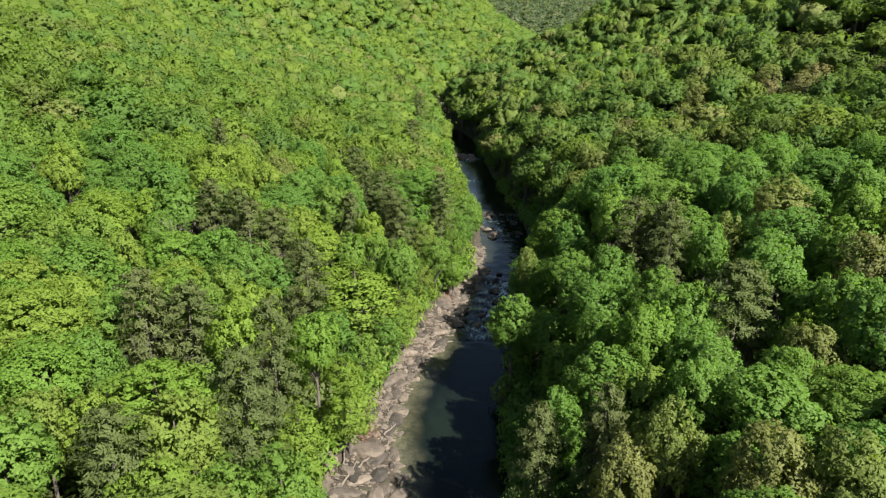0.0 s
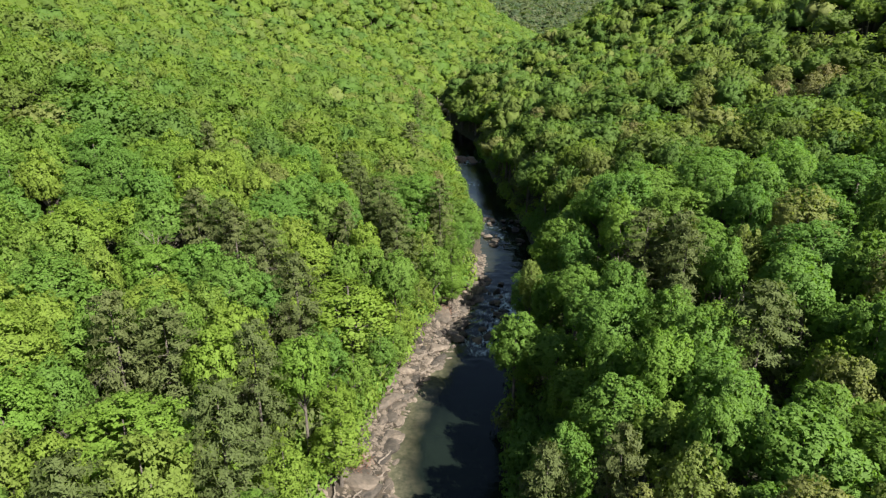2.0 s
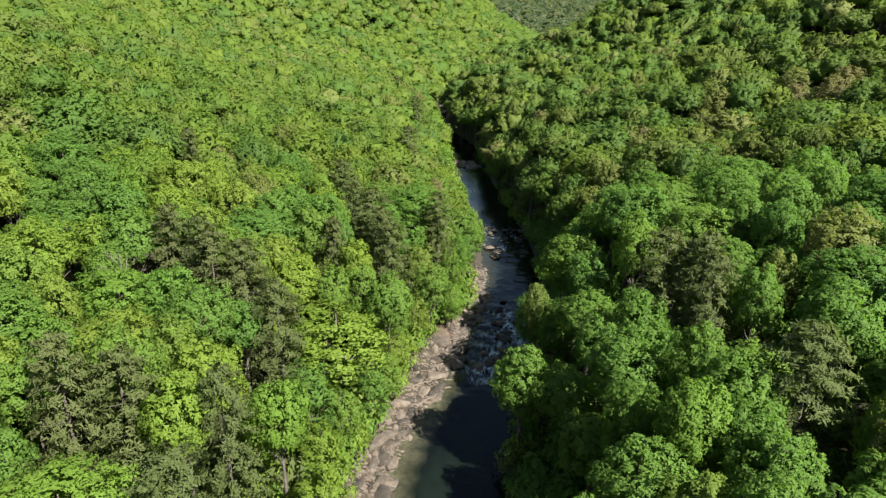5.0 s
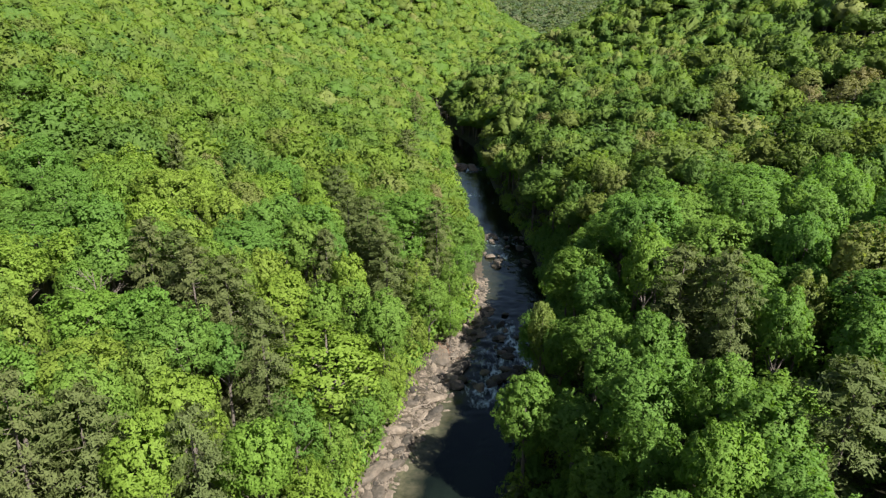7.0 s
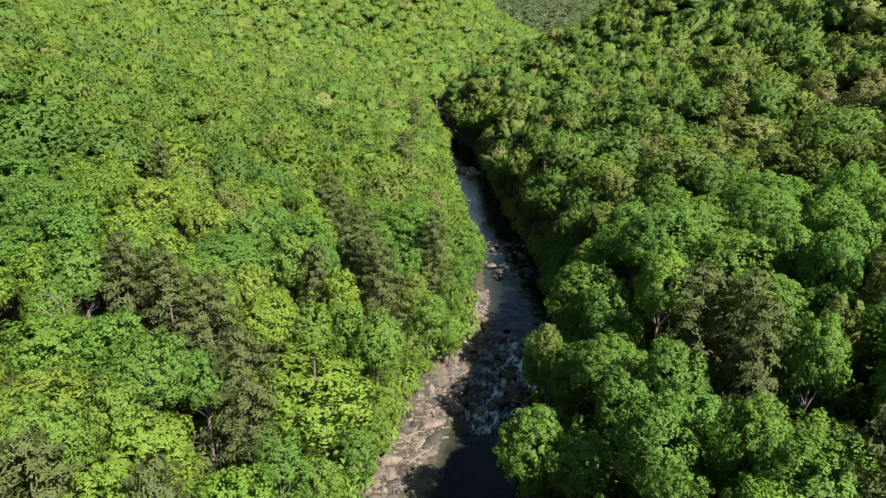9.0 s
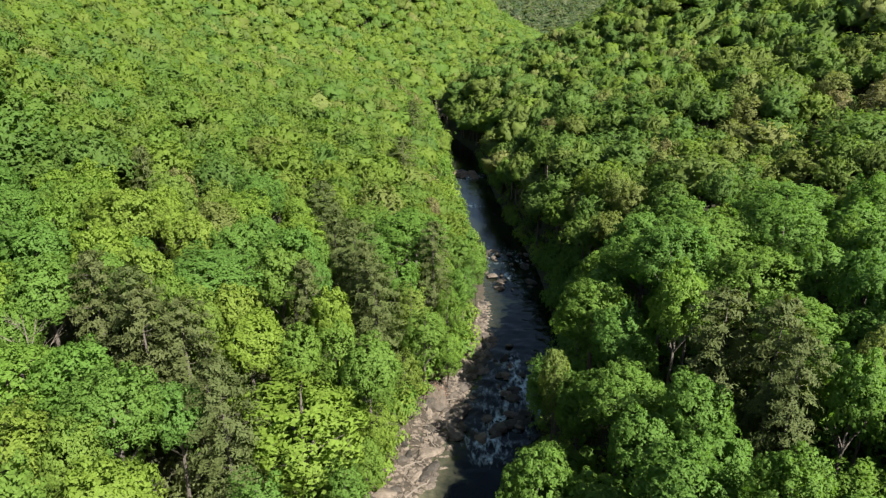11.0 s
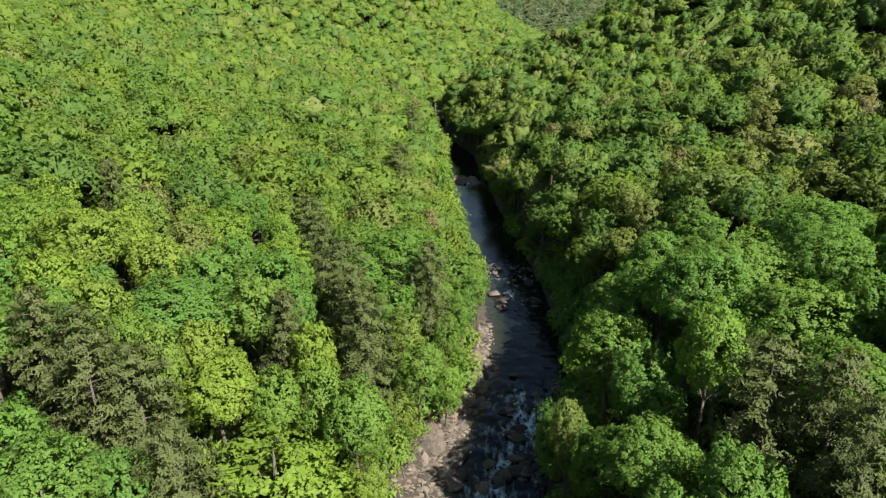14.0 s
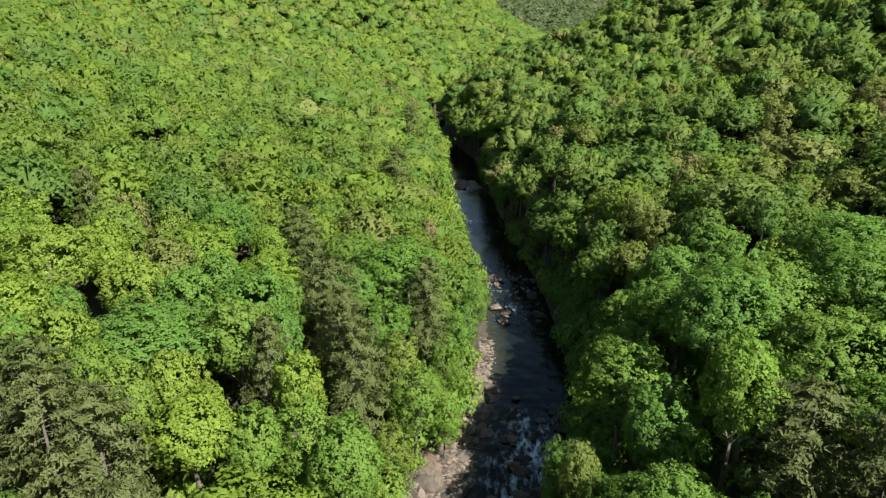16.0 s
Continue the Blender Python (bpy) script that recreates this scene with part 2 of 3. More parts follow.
def river_mesh():
    ys = np.concatenate([np.linspace(-300, 30, 12)[:-1], np.linspace(30, 220, 381)[:-1], np.linspace(220, 460, 161), np.linspace(480, 1300, 40)])
    w = np.linspace(0, 1, 47)
    le, re = edge_at(LEFT_EDGE, ys) - 2.5, edge_at(RIGHT_EDGE, ys) + 2.5
    gx = le[:, None] + (re - le)[:, None] * w[None, :]
    gy = np.repeat(ys[:, None], 47, 1)
    i = np.arange(gx.size).reshape(gx.shape)
    f = np.stack([i[:-1, :-1], i[:-1, 1:], i[1:, 1:], i[1:, :-1]], -1).reshape(-1, 4)
    me = mesh_object("water", np.stack([gx, gy, water_height(gx, gy)], -1).reshape(-1, 3), f, WATER)
    off = np.minimum(gx - le[:, None], re[:, None] - gx) - 2.5
    shallow = np.clip(1 - (gx - le[:, None] - 2.5 + 0.8 * lumps(gx, gy, 6, 14)) / 4.5, 0, 1) * np.interp(gy, (105, 125), (0.85, 0.25))
    foam = foam_at(gx, gy) + 0.12 * lumps(gx, gy, 7, 15) * (curve_at(RAPIDS, gy) > 0.1) - np.clip(0.8 - off * 0.5, 0, 1) * 0.2
    for key, val in (("shallow", shallow), ("foam", foam)):
        at = me.attributes.new(key, "FLOAT", "POINT")
        at.data.foreach_set("value", val.astype(np.float32).ravel())
    return me


water = tagged(new("water", river_mesh()), "dark green river water with white rapids", "river", kind="structure")


# ---------------------------------------------------------------- trees
def unit(v):
    return v / np.maximum(np.linalg.norm(v, axis=-1, keepdims=True), 1e-6)


def sprays(r, centres, normals, size, jitter, narrow=(0.7, 1.0), soft=None, own=0.2):
    """Small pointed leaf sprays, one three-cornered face at each centre."""
    n = len(centres)
    nor = unit(normals + jitter * r.normal(size=(n, 3)))
    a = unit(np.cross(nor, r.normal(size=(n, 3))))
    b = np.cross(nor, a)
    s = size * r.uniform(0.65, 1.35, (n, 1))
    wid = s * r.uniform(*narrow, (n, 1))
    v = np.stack([centres - a * s * 0.4 + b * wid * 0.5, centres - a * s * 0.4 - b * wid * 0.5, centres + a * s * 0.6], 1)
    shade = nor if soft is None else unit(soft + own * nor)
    return v.reshape(-1, 3), np.arange(3 * n).reshape(n, 3), np.repeat(shade, 3, 0)


def leafy_heart(r, cc, rad, squash, n, round_off):
    """The dense inner foliage of a crown: a lobed skin that follows its clumps."""
    m = n // 2
    u = np.arange(n) * 2 * math.pi / n
    e = np.linspace(1.5, -0.62, m)
    d = np.stack([np.cos(u)[None] * np.cos(e)[:, None], np.sin(u)[None] * np.cos(e)[:, None], np.repeat(np.sin(e)[:, None], n, 1)], -1).reshape(-1, 3)
    ds, cs = d / squash, cc / squash
    a, b, c = (ds * ds).sum(1)[:, None], ds @ cs.T, (cs * cs).sum(1) - rad ** 2
    root = b * b - a * c
    t = np.where(root > 0, (b + np.sqrt(np.maximum(root, 0))) / a, 0)
    k = t.argmax(1)
    way = np.maximum(t.max(1), 0.35 * np.abs(cc).max())
    p = d * way[:, None] * r.uniform(0.8, 1.05, (len(d), 1))
    q = unit((p - cc[k]) / squash)
    i = np.arange(m * n).reshape(m, n)
    j = np.roll(i, -1, 1)
    f = np.concatenate([np.stack([i[:-1], i[1:], j[1:]], -1).reshape(-1, 3), np.stack([i[:-1], j[1:], j[:-1]], -1).reshape(-1, 3)])
    side = np.cross(p[f[:, 1]] - p[f[:, 0]], p[f[:, 2]] - p[f[:, 0]])
    own = np.zeros_like(p)
    for c3 in range(3):
        np.add.at(own, f[:, c3], side)
    nm = unit(q * 0.3 + unit(p + (0, 0, 1.5)) * round_off * 0.6 + unit(own) * 0.75)
    return p, f, nm


def crown_shape(r, clumps, leaves, leaf, wide, tall, clump=(0.8, 1.45), low=-0.35, jitter=0.32, shell=(0.78, 1.06), round_off=0.55, heart=0, lobed=0.3, own=0.22, skin=(0.84, 0.55), inner=0):
    """A lobed dome of a crown about the origin: rounded clumps of leaf sprays on limbs of unlike length."""
    lobes = unit(r.normal(size=(11, 3)) + (0, 0, 0.4))
    lobe_len = r.uniform(0.3, 1.0, 11) * lobed
    d = []
    while len(d) < clumps:
        q = unit(r.normal(size=3))
        if q[2] > low and all(np.dot(q, o) < 1 - 0.8 / clumps for o in d[-60:]):
            d.append(q)
    d = np.array(d)
    reach = 0.92 - 0.72 * lobed + ((np.clip(d @ lobes.T, 0, 1) ** 9) * lobe_len).max(1) + r.uniform(-0.09, 0.07, clumps)
    reach[: clumps // 7] *= r.uniform(0.6, 0.85, clumps // 7)
    cc = d * reach[:, None] * (wide, wide, tall)
    rad = r.uniform(*clump, clumps)
    q = unit(r.normal(size=(clumps, leaves, 3)) + d[:, None] * 0.7 + (0, 0, 0.5))
    squash = np.array((0.95, 0.95, 1.12))
    c = cc[:, None] + q * rad[:, None, None] * squash * r.uniform(*shell, (clumps, leaves, 1))
    nor = unit(q + d[:, None] * 0.25)
    # the light rolls round each clump and round the whole crown
    dome = unit(cc / (wide ** 2, wide ** 2, tall ** 2) + (0, 0, 0.2 / tall))
    soft = unit(q * 0.62 + dome[:, None] * round_off)
    v, f, nm = sprays(r, c.reshape(-1, 3), nor.reshape(-1, 3), leaf, jitter, (0.7, 1.0), soft.reshape(-1, 3), own)
    if inner:
        # the leaves on the inner twigs, in the shade of the others
        k = r.integers(0, clumps, inner)
        iv, jf, im = sprays(r, cc[k] * r.uniform(0.7, 0.92, (inner, 1)) + r.normal(0, 0.35, (inner, 3)), d[k] + (0, 0, 0.3), leaf * 1.9, 0.8, (0.7, 1.0), dome[k], 0.5)
        v, f, nm = np.concatenate([v, iv]), np.concatenate([f, jf + len(v)]), np.concatenate([nm, im])
    if heart:
        hv, hf, hn = leafy_heart(r, cc * skin[0], rad * skin[1], squash, heart, round_off)
        v, f, nm = np.concatenate([v, hv]), np.concatenate([f, hf + len(v)]), np.concatenate([nm, hn])
    return v, f, nm


def tube(points, radii, sides=6):
    pts = [Vector(p) for p in points]
    verts, faces = [], []
    for k, p in enumerate(pts):
        way = (pts[min(k + 1, len(pts) - 1)] - pts[max(k - 1, 0)]).normalized()
        a = way.orthogonal().normalized()
        b = way.cross(a)
        for s in range(sides):
            w = 2 * math.pi * s / sides
            verts.append(p + (a * math.cos(w) + b * math.sin(w)) * radii[k])
    for k in range(len(pts) - 1):
        for s in range(sides):
            t = (s + 1) % sides
            faces.append((k * sides + s, k * sides + t, (k + 1) * sides + t, (k + 1) * sides + s))
    return verts, faces


def join(pieces):
    v, f, n = [], [], 0
    for pv, pf in pieces:
        v += [tuple(p) for p in pv]
        f += [tuple(i + n for i in q) for q in pf]
        n += len(pv)
    return v, f


def trunk_shape(r, height, crown_at, wide, limbs=6, thick=1.0):
    x, y = r.normal(0, 0.25, 2)
    out = [tube([(0, 0, -0.8), (x * 0.4, y * 0.4, height * 0.3), (x, y, height * 0.6), (x * 1.5, y, height * 0.9)],
                [0.34 * thick, 0.25 * thick, 0.17 * thick, 0.04], 7)]
    for k in range(limbs):
        a, z = k * 6.28 / limbs + r.uniform(0, 0.8), crown_at * r.uniform(0.75, 1.0)
        dx, dy, rr = math.cos(a), math.sin(a), wide * r.uniform(0.5, 0.8)
        out.append(tube([(x * 0.7, y * 0.7, z - 1), (dx * rr * 0.5, dy * rr * 0.5, z + 1.2), (dx * rr, dy * rr, z + 3.0)],
                        [0.13 * thick, 0.09 * thick, 0.03], 5))
    return join(out)


def part(name, me, parent, label=""):
    ob = new(name, me)
    ob.parent = parent
    return tagged(ob, label)


HEIGHT = 20.0
WIDE = 4.6


def broadleaf(seed, mat, name="broadleaf_tree", clumps=130, leaves=46, leaf=0.34, tall=5.4, clump=(0.5, 1.0), low=-0.5):
    r = np.random.default_rng(seed)
    tree = new(name)
    v, f, nm = crown_shape(r, clumps, leaves, leaf, WIDE, tall, clump, low, 0.45, (0.74, 1.08), 0.75, 0, 0.34, 0.26, (1, 1), clumps * 5)
    part("crown", mesh_object("crown", v + (0, 0, HEIGHT - tall * 0.97), f, mat, True, nm), tree)
    tv, tf = trunk_shape(r, HEIGHT, HEIGHT - tall * 1.35, WIDE)
    part("trunk", mesh_object("trunk", tv, tf, BARK), tree)
    return tree


def conifer(seed):
    """A hemlock with tiers of thin drooping boughs, grey-olive and see-through."""
    r = np.random.default_rng(seed)
    tree = new("hemlock_tree")
    wood = [tube([(0, 0, -0.8), (0.1, 0, 8), (0, 0.1, 15), (0, 0, HEIGHT)], [0.3, 0.22, 0.12, 0.02], 6)]
    cs, ns, ss = [], [], []
    boughs, needles = 108, 80
    for k in range(boughs):
        u = 0.12 + 0.88 * (k + r.uniform()) / boughs
        a = k * 2.4 + r.uniform(-0.5, 0.5)
        ln = WIDE * math.sqrt(max(0.03, 1 - (abs(u - 0.48) / 0.53) ** 2.2)) * r.uniform(0.55, 1.08)
        out = np.array((math.cos(a), math.sin(a), 0))
        side = np.cross(out, (0, 0, 1))
        z0 = u * HEIGHT
        rise = 0.75 * max(0.0, u - 0.5)
        s = np.sqrt(r.uniform(0.04, 1, needles))
        mid = out * (s * ln)[:, None] + np.stack([0 * s, 0 * s, z0 + s * ln * (0.12 + rise) - 0.22 * (s ** 2) * ln], 1)
        mid = mid + side * (r.normal(0, 0.2, needles) * (0.4 + s * ln * 0.45))[:, None] + r.normal(0, 0.16, (needles, 3))
        cs.append(mid)
        ns.append(unit(np.tile((0, 0, 0.9), (needles, 1)) + out * 0.6))
        ss.append(unit(np.tile((0, 0, 0.9 + 0.4 * u), (needles, 1)) + out * 0.6 + side * (r.normal(0, 0.25, needles))[:, None]))
        if k % 3 == 0:
            tip = out * ln * 0.8 + (0, 0, z0 + ln * 0.8 * (0.12 + rise) - 0.22 * 0.64 * ln)
            wood.append(tube([(0, 0, z0), tuple(tip * 0.5 + np.array((0, 0, z0 * 0.5))), tuple(tip)], [0.05, 0.035, 0.012], 3))
    v, f, nm = sprays(r, np.concatenate(cs), np.concatenate(ns), 0.52, 0.5, (0.22, 0.42), np.concatenate(ss))
    part("crown", mesh_object("crown", v, f, NEEDLE, True, nm), tree)
    tv, tf = join(wood)
    part("trunk", mesh_object("trunk", tv, tf, BARK), tree)
    return tree


def planted(ob, x, y, h=1.0, w=1.0, turn=0.0, sink=0.0):
    z = float(ground_at(x, y)) - sink
    ob.matrix_basis = Matrix.LocRotScale((x, y, z), Euler((0, 0, turn)), (w, w, h))
    return ob


def another(kinds, used, r):
    """The next of these trees: each model itself first, then copies."""
    for k in kinds:
        if k.name not in used:
            used.add(k.name)
            return k
    return copy_thing(kinds[r.integers(len(kinds))], Matrix.Identity(4))


# trees with a place of their own: x, y, half width of the crown
HEMLOCKS = ((-40.0, 70.3, 3.3), (-35.0, 72.0, 4.0), (-23.8, 58.8, 3.6), (-24.3, 71.0, 3.0), (-31.7, 46.6, 3.5), (-45.6, 108.6, 3.2), (-41.0, 108.5, 3.8),
            (-37.4, 103.5, 3.8), (-33.0, 104.0, 3.8), (-25.8, 95.5, 3.6), (-28.3, 159.0, 3.8), (-24.5, 150.5, 3.2), (-18.6, 139.2, 4.2), (-23.0, 122.0, 2.7),
            (-13.9, 127.9, 3.6), (-16.2, 133.0, 3.2), (-5.8, 146.2, 3.2), (-19.3, 229.0, 4.4), (33.8, 72.8, 4.4), (8.2, 57.1, 2.6), (14.3, 54.5, 2.4), (28.5, 102.0, 4.2), (32.5, 98.0, 3.4), (31.0, 91.0, 3.0),
            (-43.8, 424, 5.0), (-24.6, 330.4, 4.4), (-60.0, 152.0, 2.6))
PALE_TREES = ((50.4, 98.9, 5.6), (40.1, 93.8, 2.9), (98.8, 218, 6.0), (74.9, 211.4, 5.2), (48.5, 206, 4.2), (14.7, 47.6, 3.4), (19.0, 49.5, 3.4),
              (24.9, 42.6, 4.2), (29.5, 40.4, 3.8), (37.3, 61.2, 4.0), (78.9, 268.5, 5.6), (77.0, 224, 5.6), (35.0, 169.3, 4.4), (-41.3, 137.6, 4.5),
              (33.4, 177, 4.0), (54.8, 248.6, 5.5), (11.6, 109.0, 2.5))
BUD_TREES = ((51.3, 77.4, 4.0), (102, 199.5, 6.2), (108, 206, 5.0), (-134, 217.6, 5.0), (-53.2, 150.5, 4.0), (-8.6, 193.3, 2.6), (27.1, 250, 4.0), (50, 196, 3.6), (94, 206, 4.4), (-27, 387, 4.6), (-31, 396, 5.2), (-34, 406, 5.0), (-39, 417, 5.4), (-47, 430, 5.0), (-52, 436, 4.6))
ROUND_TREES = ((19.2, 124.0, 5.8), (10.4, 60.5, 3.6), (-12.3, 111.0, 4.4), (-46.5, 93.7, 6.4), (20.5, 112.5, 4.8), (18.8, 82.7, 5.2), (-55.8, 83.1, 6.6),
               (-39.9, 94.0, 4.6), (-44.5, 56.7, 6.0), (-20.0, 75.0, 3.8), (25.8, 61.1, 4.6), (7.8, 91.5, 4.2), (17.8, 74.0, 3.6), (25.5, 79.5, 3.8), (35.5, 138.1, 6.4))
EDGE_TREES = ((-12.0, 103.5, 2.8), (-13.5, 97.0, 2.8), (-16.6, 90.5, 3.0), (-18.0, 83.5, 3.2), (-12.0, 116.5, 2.8), (-20.5, 66.0, 3.4), (-9.0, 123.5, 2.6), (-5.6, 137.5, 2.6),
              (-3.0, 143.5, 2.6), (-1.6, 152.5, 2.8), (0.2, 160.5, 2.8), (1.6, 168.5, 3.0), (2.0, 177.0, 3.4), (-15.8, 74.0, 4.0), (-21.5, 57.0, 3.6), (-11.5, 109.5, 2.8), (-2.6, 131.8, 2.5))

taken = [tuple(t) for group in (PALE_TREES, BUD_TREES, ROUND_TREES, EDGE_TREES) for t in group]
taken += [(x, y, w * 1.2) for x, y, w in HEMLOCKS] + [(x * 0.985, y - 5.0, 3.2) for x, y, w in HEMLOCKS]      # open ground in front of the hemlocks
taken += [(-50.5, 101.5, 1.6), (-49.5, 97.5, 2.2)]
taken += [(56.0, 93.0, 3.0), (77.0, 186.0, 4.6), (71.0, 174.0, 4.0), (69.0, 213.0, 4.2), (-43.5, 77.5, 2.2), (-43.5, 126.0, 2.4),
          (-70.0, 132.0, 2.8)]      # gaps in the canopy
taken += [(8.5, 68.0, 2.0), (12.5, 70.5, 2.6), (9.5, 78.0, 3.4), (12.5, 84.0, 2.4), (7.5, 84.5, 2.2)]
taken += [(19.0, 140.5, 2.6), (20.5, 147, 2.6), (21.0, 155, 2.6)]      # a bare shaded stretch of bank


def scatter():
    """Places for the other trees over the slopes, each with free space for its crown."""
    r = np.random.default_rng(21)
    cell, grid = 7.0, {}

    def free(x, y, w):
        gap = 0.46 if y > 300 else 0.60
        i, j = int(x // cell), int(y // cell)
        for a in (-2, -1, 0, 1, 2):
            for b in (-2, -1, 0, 1, 2):
                for (px, py, pw) in grid.get((i + a, j + b), ()):
                    if (px - x) ** 2 + (py - y) ** 2 < (gap * (pw + w)) ** 2:
                        return False
        return True

    def put(x, y, w):
        grid.setdefault((int(x // cell), int(y // cell)), []).append((x, y, w))

    for t in taken:
        put(*t)
    n, big = 66000, 9000      # wide old crowns first, then smaller trees between them
    y = 22 + 900 * r.uniform(0, 1, n) ** 1.1
    y[::20] = r.uniform(-90, 22, len(y[::20]))
    le, re = edge_at(LEFT_EDGE, y), edge_at(RIGHT_EDGE, y)
    left = r.uniform(size=n) < 0.52
    v = r.uniform(0, 1, n) * 195
    bank = np.interp(y, (40, 62, 72, 79, 90, 100, 116, 136, 150, 200, 225, 250, 310, 325), (8, 12, 9, 7, 5.5, 6, 7.5, 5, 3.5, 6.5, 9.5, 11, 10, 3))
    x = np.where(left, le - bank - v, re + np.interp(y, (120, 142, 155, 184, 198), (2.0, 3.0, 6.0, 6.0, 2.0)) + v)
    ok = np.abs(x + 0.035 * y) < 0.80 * (np.maximum(y, 20) + 25) + 20 + np.clip(22 - y, 0, 50)
    size = np.where(np.arange(n) < big, np.clip(r.gamma(14, 0.47, n), 4.6, 9.2), r.uniform(3.4, 5.4, n))
    size = np.where(y > 330, np.maximum(size, 4.6), size)
    out = []
    for k in np.nonzero(ok)[0]:
        if free(x[k], y[k], size[k]):
            put(x[k], y[k], size[k])
            out.append((x[k], y[k], size[k], v[k], left[k]))
    return np.array(out)


spots = scatter()
order = np.argsort(np.where(spots[:, 1] < 30, 900, 0) + np.hypot(spots[:, 0], spots[:, 1] - 40))
N_NEAR = 300 - len(ROUND_TREES)
near, rest = spots[order[:N_NEAR]], spots[order[N_NEAR:]]

tr = np.random.default_rng(5)
used = set()
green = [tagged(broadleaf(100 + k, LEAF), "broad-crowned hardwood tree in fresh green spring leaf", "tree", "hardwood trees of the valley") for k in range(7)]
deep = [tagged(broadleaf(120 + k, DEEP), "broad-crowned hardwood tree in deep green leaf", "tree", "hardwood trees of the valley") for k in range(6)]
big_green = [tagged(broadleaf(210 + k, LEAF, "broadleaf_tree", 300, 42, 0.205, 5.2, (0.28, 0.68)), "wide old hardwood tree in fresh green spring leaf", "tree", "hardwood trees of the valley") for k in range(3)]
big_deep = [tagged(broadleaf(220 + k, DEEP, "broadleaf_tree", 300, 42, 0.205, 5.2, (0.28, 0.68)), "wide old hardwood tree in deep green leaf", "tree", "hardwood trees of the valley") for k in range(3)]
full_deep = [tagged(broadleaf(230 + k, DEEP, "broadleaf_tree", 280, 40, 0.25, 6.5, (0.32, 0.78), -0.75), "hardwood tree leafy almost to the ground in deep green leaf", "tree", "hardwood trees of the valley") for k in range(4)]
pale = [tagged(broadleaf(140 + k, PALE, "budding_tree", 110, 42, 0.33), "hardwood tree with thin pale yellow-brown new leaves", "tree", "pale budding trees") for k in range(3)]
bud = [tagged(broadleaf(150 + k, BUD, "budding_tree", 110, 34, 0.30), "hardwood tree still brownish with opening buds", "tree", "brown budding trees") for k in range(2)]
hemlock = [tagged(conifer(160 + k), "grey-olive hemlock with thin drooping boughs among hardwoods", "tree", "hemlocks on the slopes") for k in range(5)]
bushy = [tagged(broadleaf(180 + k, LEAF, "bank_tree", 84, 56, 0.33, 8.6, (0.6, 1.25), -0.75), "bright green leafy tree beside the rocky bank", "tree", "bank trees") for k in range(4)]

def bank_height(y, v, left):
    """Trees by the water are lower, most of all on the bank further up the river."""
    low = np.interp(y, (60, 130, 170, 200, 330, 380), (0.86, 0.86, 0.7, 0.52, 0.52, 0.85)) if left else np.interp(y, (95, 125), (0.55, 0.85))
    return low + (1 - low) * min(1, v / np.interp(y, (130, 200, 330, 380), (12, 24, 24, 12)))


for x, y, w in ROUND_TREES:
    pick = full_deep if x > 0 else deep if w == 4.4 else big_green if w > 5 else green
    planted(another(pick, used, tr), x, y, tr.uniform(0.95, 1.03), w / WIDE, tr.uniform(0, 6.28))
for x, y, w, v, left in near:
    h = (tr.uniform(0.86, 1.08) if left else tr.uniform(0.78, 1.12)) * bank_height(y, v, left) * (1.15 if 24 < x < 42 and 115 < y < 143 else 1.0) * (0.9 + 0.1 * w / WIDE)
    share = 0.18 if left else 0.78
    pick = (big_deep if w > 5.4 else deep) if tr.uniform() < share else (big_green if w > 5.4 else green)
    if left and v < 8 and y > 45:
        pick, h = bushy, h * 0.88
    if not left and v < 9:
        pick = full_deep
    planted(another(pick, used, tr), x, y, h, w / WIDE, tr.uniform(0, 6.28))
for x, y, w in PALE_TREES:
    planted(another(pale, used, tr), x, y, tr.uniform(0.93, 1.03), w / WIDE, tr.uniform(0, 6.28))
for x, y, w in BUD_TREES:
    planted(another(bud, used, tr), x, y, tr.uniform(0.95, 1.05) if w > 3 else 0.7, w / WIDE, tr.uniform(0, 6.28))
for x, y, w in HEMLOCKS:
    planted(another(hemlock, used, tr), x, y, tr.uniform(1.04, 1.14), 1.25 * w / WIDE, tr.uniform(0, 6.28))
for x, y, w in EDGE_TREES:
    planted(another(bushy, used, tr), x, y, tr.uniform(0.5, 0.66), 1.05 * w / WIDE, tr.uniform(0, 6.28))


